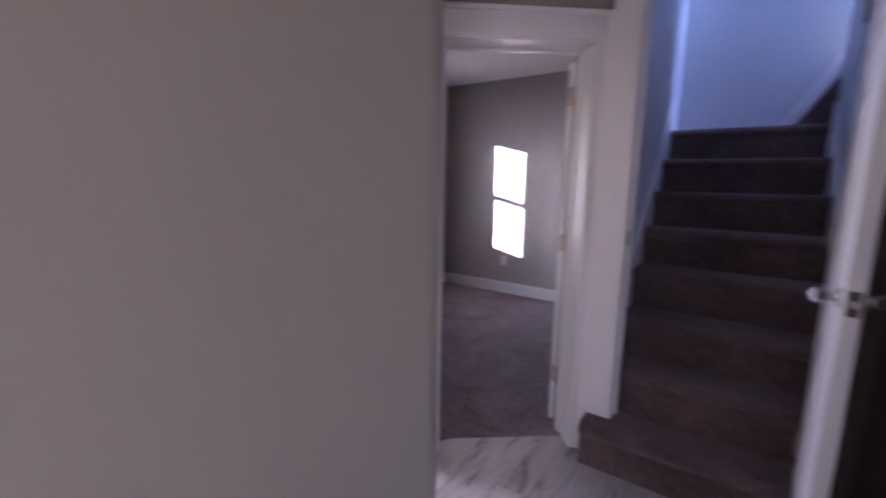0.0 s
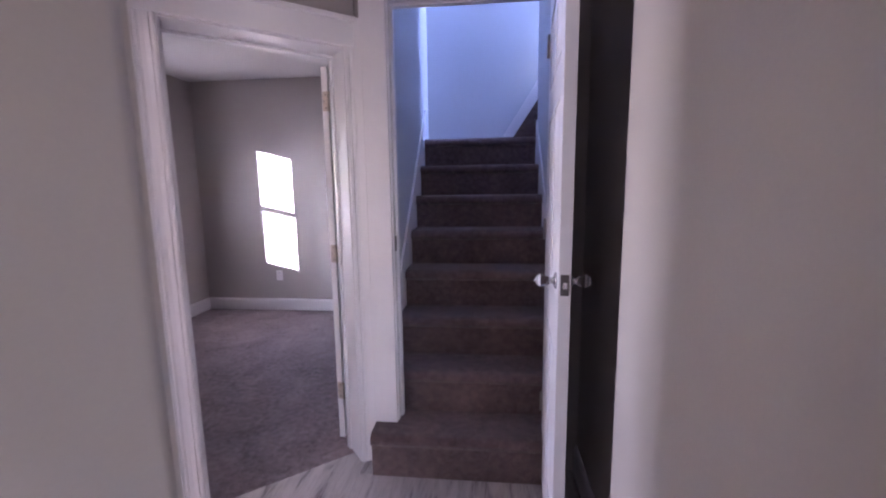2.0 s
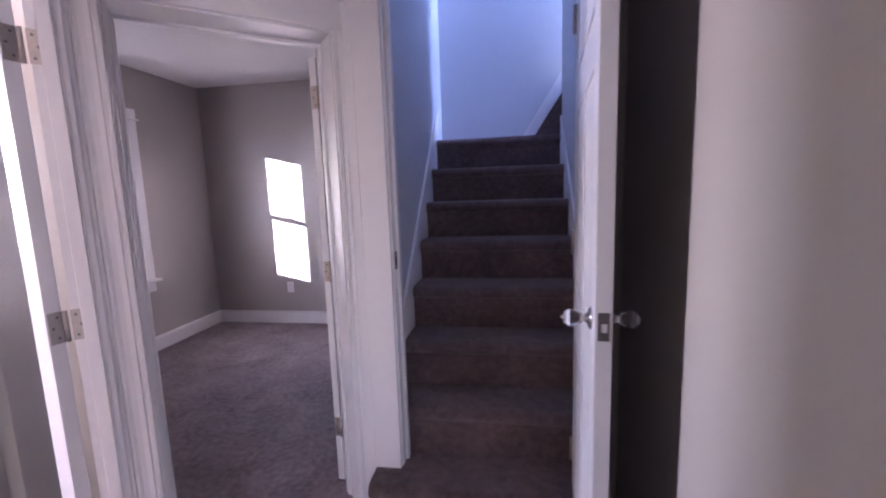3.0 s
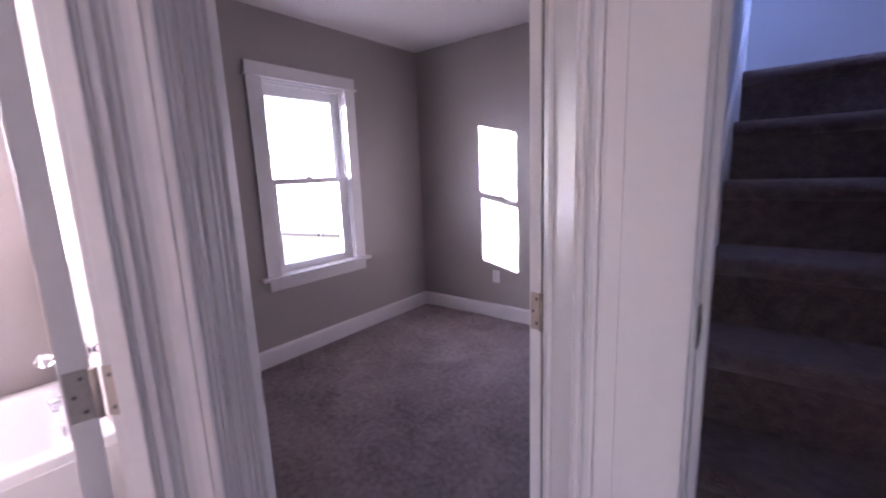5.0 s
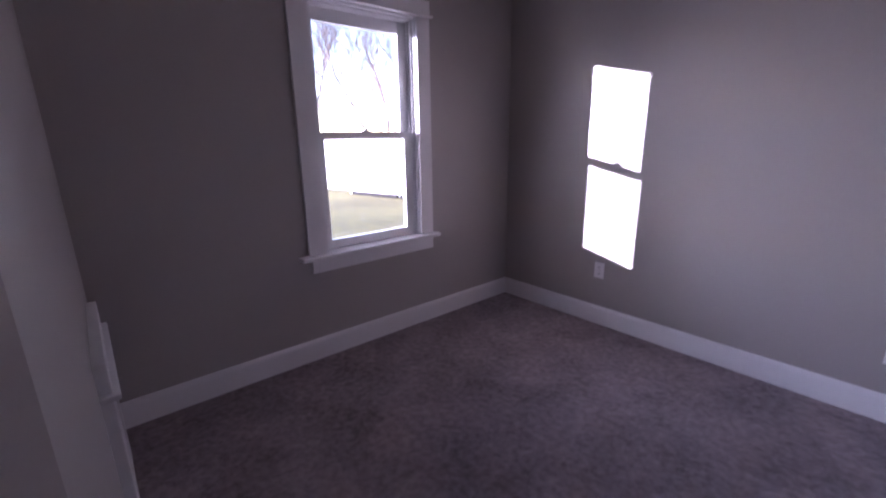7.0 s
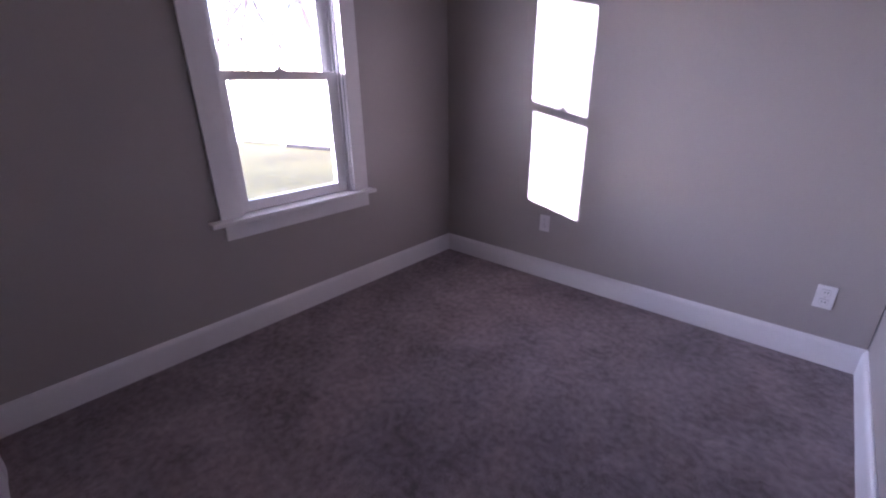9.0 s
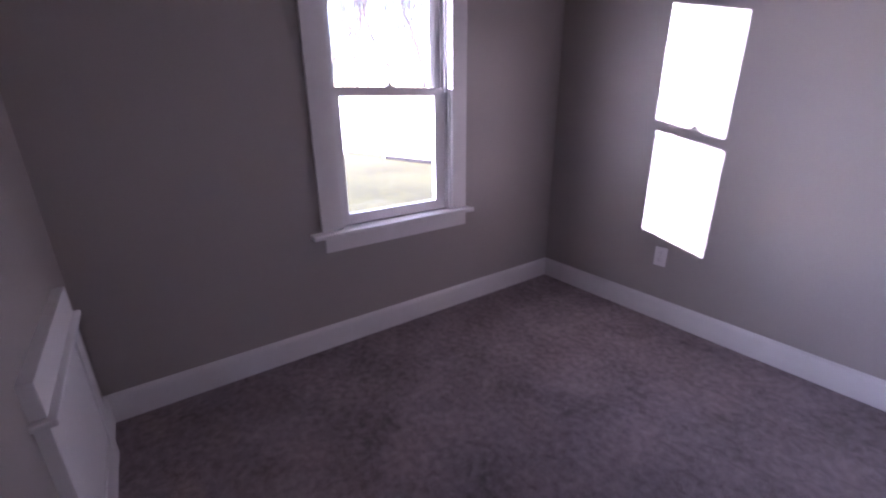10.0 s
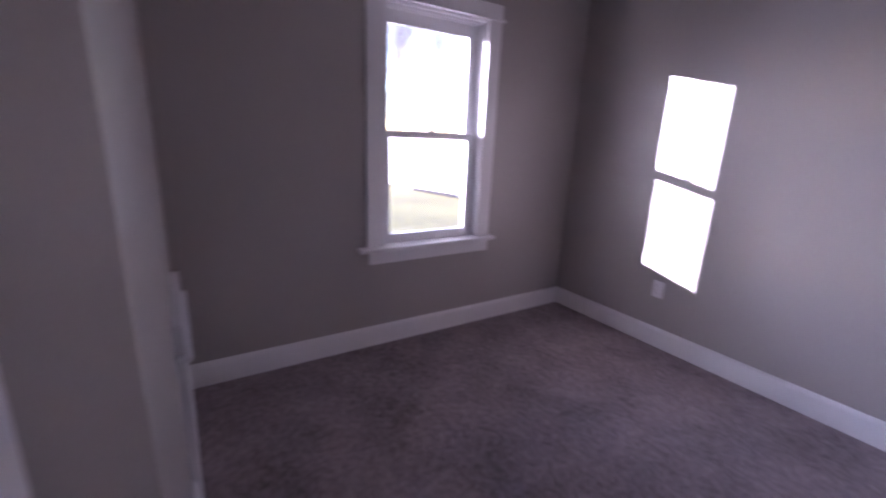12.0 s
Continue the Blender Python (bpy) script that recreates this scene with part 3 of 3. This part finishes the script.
def sash(x, z0, z1, top, bottom):
    s = part("sash", one(x - 0.016, x + 0.016, YL + 0.014, YL + 0.056, z0, z1, 0.003), VINYL, win)
    part("stile", one(x - 0.016, x + 0.016, YR - 0.094, YR - 0.014, z0, z1, 0.003), VINYL, s)
    part("rail", one(x - 0.015, x + 0.015, YL + 0.05, YR - 0.085, z1 - top, z1, 0.003), VINYL, s)
    part("rail", one(x - 0.015, x + 0.015, YL + 0.05, YR - 0.085, z0, z0 + bottom, 0.003), VINYL, s)
    g = part("pane", one(x - 0.002, x + 0.002, YL + 0.05, YR - 0.085, z0 + bottom - 0.005, z1 - top + 0.005), GLASS, s)
    g.visible_shadow = False
    return s


sash(-0.087, 1.300, 2.0, 0.075, 0.040)
lower = sash(-0.047, 0.660, 1.342, 0.040, 0.055)
lk = part("lock", one(-0.055, -0.028, -1.30, -1.24, 1.342, 1.350, 0.003), VINYL, lower, "white sash lock")
part("lock_cam", lathe([(0.014, 0), (0.013, 0.012), (0.006, 0.016)], Matrix.Translation((-0.042, -1.27, 1.35)), 12), VINYL, lower)


# ---- outlets ----
def outlet(x, z):
    o = thing("outlet", (x, -0.006, z - 0.057), "white plastic duplex outlet plate on the wall", "outlet", "wall outlets")
    p = part("plate", one(x - 0.036, x + 0.036, -0.006, 0, z - 0.057, z + 0.057, 0.003), PLATE, o)
    for dz in (-0.024, 0.024):
        q = part("socket", one(x - 0.017, x + 0.017, -0.0085, -0.004, z + dz - 0.014, z + dz + 0.014, 0.003), PLATE, p)
        for dx in (-0.006, 0.006):
            part("slot", one(x + dx - 0.001, x + dx + 0.001, -0.0090, -0.007, z + dz - 0.004, z + dz + 0.006), DARK, p)
    part("screw", lathe([(0.003, 0), (0.003, 0.001)], Matrix.Translation((x, -0.0062, z)) @ Matrix.Rotation(radians(90), 4, "X"), 8), STEEL, p)


outlet(0.858, 0.393)
outlet(2.306, 0.335)

# ---- access panel on the south wall ----
acc = thing("access_panel", (0.505, -2.70, 0), "white painted wooden plumbing access door with a capped head", "access panel")
part("panel", one(0.305, 0.765, -2.712, -2.686, 0.13, 0.583, 0.004), TRIM, acc)
for x0, x1 in ((0.22, 0.301), (0.769, 0.85)):
    part("stile", one(x0, x1, -2.712, -2.680, 0.0, 0.587, 0.003), TRIM, acc)
part("rail", one(0.301, 0.769, -2.712, -2.682, 0.0, 0.126, 0.003), TRIM, acc)
part("bead", one(0.203, 0.868, -2.712, -2.660, 0.589, 0.607, 0.005), TRIM, acc)
part("head", one(0.22, 0.85, -2.712, -2.678, 0.609, 0.705, 0.003), TRIM, acc)
baseboard(0.0, -2.71, 0.218, -2.71, ends=(1, 0))

# ---- bathroom ----
tub = thing("bathtub", (0.45, -3.5, 0), "glossy white built-in bathtub against a cream wall", "bathtub")
bm = bmesh.new()
rows = []
for inset, z in ((0.0, 0.0), (0.0, 0.39), (0.01, 0.40), (0.07, 0.40), (0.09, 0.385), (0.13, 0.15), (0.2, 0.10)):
    pts = []
    for cx, cy, a0 in ((0.85, -2.842, 0), (0.05, -2.842, 1), (0.05, -4.30, 2), (0.85, -4.30, 3)):
        r = 0.02 + inset * 0.6
        ox = cx + (-1 if cx > 0.4 else 1) * (inset + r)
        oy = cy + (-1 if cy > -3.5 else 1) * (inset + r)
        for i in range(5):
            a = math.pi / 2 * (a0 + i / 4)
            pts.append(bm.verts.new((ox + r * math.cos(a), oy + r * math.sin(a), z)))
    rows.append(pts)
for a, b in zip(rows, rows[1:]):
    for i in range(20):
        f = bm.faces.new((a[i], a[(i + 1) % 20], b[(i + 1) % 20], b[i]))
        f.smooth = True
bm.faces.new(rows[-1])
part("basin", bm, ENAMEL, tub)
part("apron", one(0.850, 0.858, -4.28, -2.86, 0.03, 0.36, 0.004), ENAMEL, tub)
part("drain", lathe([(0.03, 0), (0.025, 0.004)], Matrix.Translation((0.45, -3.15, 0.10)), 12), CHROME, tub)
IN = Matrix.Rotation(radians(90), 4, "X")
sp = thing("tub_spout", (0.42, -2.84, 0.43), "chrome tub spout on the bathroom wall", "faucet")
part("spout", lathe([(0.03, 0), (0.03, 0.012), (0.021, 0.018), (0.021, 0.10), (0.019, 0.14), (0.012, 0.145)], Matrix.Translation((0.42, -2.838, 0.43)) @ IN), CHROME, sp)
part("outlet_lip", lathe([(0.012, -0.035), (0.016, 0)], Matrix.Translation((0.42, -2.965, 0.428)), 12), CHROME, sp)
vl = thing("tub_valve", (0.42, -2.84, 0.57), "chrome shower valve with a clear handle", "faucet")
part("escutcheon", lathe([(0.075, 0), (0.07, 0.008), (0.03, 0.014), (0.02, 0.05)], Matrix.Translation((0.42, -2.838, 0.57)) @ IN), CHROME, vl)
part("handle", lathe([(0.02, 0.05), (0.036, 0.06), (0.036, 0.09), (0.02, 0.10)], Matrix.Translation((0.42, -2.838, 0.57)) @ IN, 10), CRYSTAL, vl)
ov = thing("overflow_plate", (0.42, -2.93, 0.30), "small chrome overflow plate in the tub", "drain")
part("plate", lathe([(0.035, 0), (0.03, 0.006)], Matrix.Translation((0.42, -2.952, 0.30)) @ IN), CHROME, ov)
sh = thing("shower_head", (0.42, -2.84, 1.90), "chrome shower head on a bent arm", "shower head")
part("arm", lathe([(0.009, 0), (0.009, 0.16)], Matrix.Translation((0.42, -2.838, 1.93)) @ Matrix.Rotation(radians(110), 4, "X"), 10), CHROME, sh)
part("head", lathe([(0.012, 0), (0.018, 0.02), (0.036, 0.05), (0.036, 0.06)], Matrix.Translation((0.42, -2.985, 1.875)) @ Matrix.Rotation(radians(140), 4, "X"), 16), CHROME, sh)

# ---- outside ----
GZ = -0.42
solid("ground", one(-400, 400, -400, 400, GZ - 0.4, GZ), GRASS, "sunlit winter lawn with thin dry grass", "ground")


def fence_run(x0, y0, x1, y1):
    f = thing("fence", (x0, y0, GZ), "white vinyl privacy fence panel", "fence", "white fence panels")
    L = math.hypot(x1 - x0, y1 - y0)
    m = along(x0, y0, math.degrees(math.atan2(y1 - y0, x1 - x0)), GZ)
    part("post", one(-0.06, 0.06, -0.06, 0.06, 0, 1.9, 0.01, m), FENCE, f)
    part("rail", one(0.06, L - 0.06, -0.03, 0.03, 0.08, 0.22, 0.005, m), FENCE, f)
    part("rail", one(0.06, L - 0.06, -0.03, 0.03, 1.66, 1.80, 0.005, m), FENCE, f)
    n = 12
    for i in range(n):
        a = 0.06 + (L - 0.12) * i / n
        part("board", one(a + 0.003, a + (L - 0.12) / n - 0.003, -0.012, 0.012, 0.22, 1.66, 0.002, m), FENCE, f)


for i in range(12):
    fence_run(2.0 - 2.0 * i, 7.0 - 0.5 * i, -2.0 * i, 6.5 - 0.5 * i)


def tree(x, y, height, seed):
    rnd = random.Random(seed)
    t = thing("tree", (x, y, GZ), "bare leafless winter tree beyond the fence", "tree", "bare trees")
    limbs = []

    def grow(p, d, length, r, depth):
        q = p
        n = 3
        for i in range(n):
            d = (d + Vector((rnd.uniform(-1, 1), rnd.uniform(-1, 1), rnd.uniform(-0.3, 0.7))) * 0.14).normalized()
            e = q + d * length / n
            limbs.append((q, e, r * (1 - 0.35 * i / n), r * (1 - 0.35 * (i + 1) / n), depth))
            q = e
            if depth < 5 and i > 0:
                side = (d + Vector((rnd.uniform(-1, 1), rnd.uniform(-1, 1), rnd.uniform(-0.1, 0.6))) * 0.9).normalized()
                grow(q, side, length * rnd.uniform(0.5, 0.75), r * 0.5, depth + 1)
        if depth < 5:
            for _ in range(2):
                side = (d + Vector((rnd.uniform(-1, 1), rnd.uniform(-1, 1), rnd.uniform(0, 0.6))) * 0.6).normalized()
                grow(q, side, length * rnd.uniform(0.55, 0.8), r * 0.55, depth + 1)

    grow(Vector((x, y, GZ - 0.05)), Vector((0, 0, 1)), height * 0.38, height * 0.0085, 0)
    for name, test in (("trunk", lambda k: k == 0), ("limbs", lambda k: k in (1, 2)), ("twigs", lambda k: k > 2)):
        verts, faces = [], []
        for a, b, ra, rb, k in limbs:
            if not test(k):
                continue
            d = (b - a).normalized()
            u = d.orthogonal().normalized()
            v = d.cross(u)
            sides = 8 if k == 0 else 5 if k < 3 else 3
            i0 = len(verts)
            for c, r in ((a, ra), (b, rb)):
                verts += [c + (u * math.cos(j * math.tau / sides) + v * math.sin(j * math.tau / sides)) * max(r, 0.004) for j in range(sides)]
            faces += [(i0 + j, i0 + (j + 1) % sides, i0 + sides + (j + 1) % sides, i0 + sides + j) for j in range(sides)]
        me = bpy.data.meshes.new(name)
        me.from_pydata(verts, [], faces)
        me.materials.append(BARK)
        ob = new(name, me)
        ob.parent, ob.matrix_parent_inverse = t, Matrix.Translation(-t.location)


for i, (x, y, h) in enumerate(((-13, 7.5, 8), (-17.5, 9.5, 9), (-22, 7.0, 10), (-20, 14, 11), (-28, 12, 12), (-11, 12.6, 9), (-27, 5.0, 10), (-30, 18, 12), (-24, 10.5, 9), (-33, 8.5, 11), (-16, 13, 10), (-36, 14, 12))):
    tree(x, y, h, i + 3)

# Near-black timbers that draw the dark line along the foot of the fence.
for i, (x, w) in enumerate(((-6.9, 0.95), (-7.9, 0.95), (-8.9, 0.9))):
    m = along(x, 6.5 + 0.25 * x - 0.16 - 0.03 * (i % 2), 194.0 + 2 * (i % 2), GZ)
    tb = thing("landscape_timber", m.translation, "near-black timber edging along the fence foot", "timber", "edging timbers")
    part("log", one(0, w, -0.05, 0.05, 0, 0.10, 0.02, m), DARKWOOD, tb)

# ---- floor boards ----
board_mesh = mesh_of("plank", one(0.0008, 0.1792, 0.001, 1.199, -0.004, 0.0, 0.0008), LAMINATE)
for i in range(9):
    for j in range(3):
        p = new("plank", board_mesh)
        p.parent, p.location = floor_hall, (2.0 + 0.18 * i, -2.5 - 1.2 * (j + 1) + 0.37 * (i * 5 % 4), -0.001)
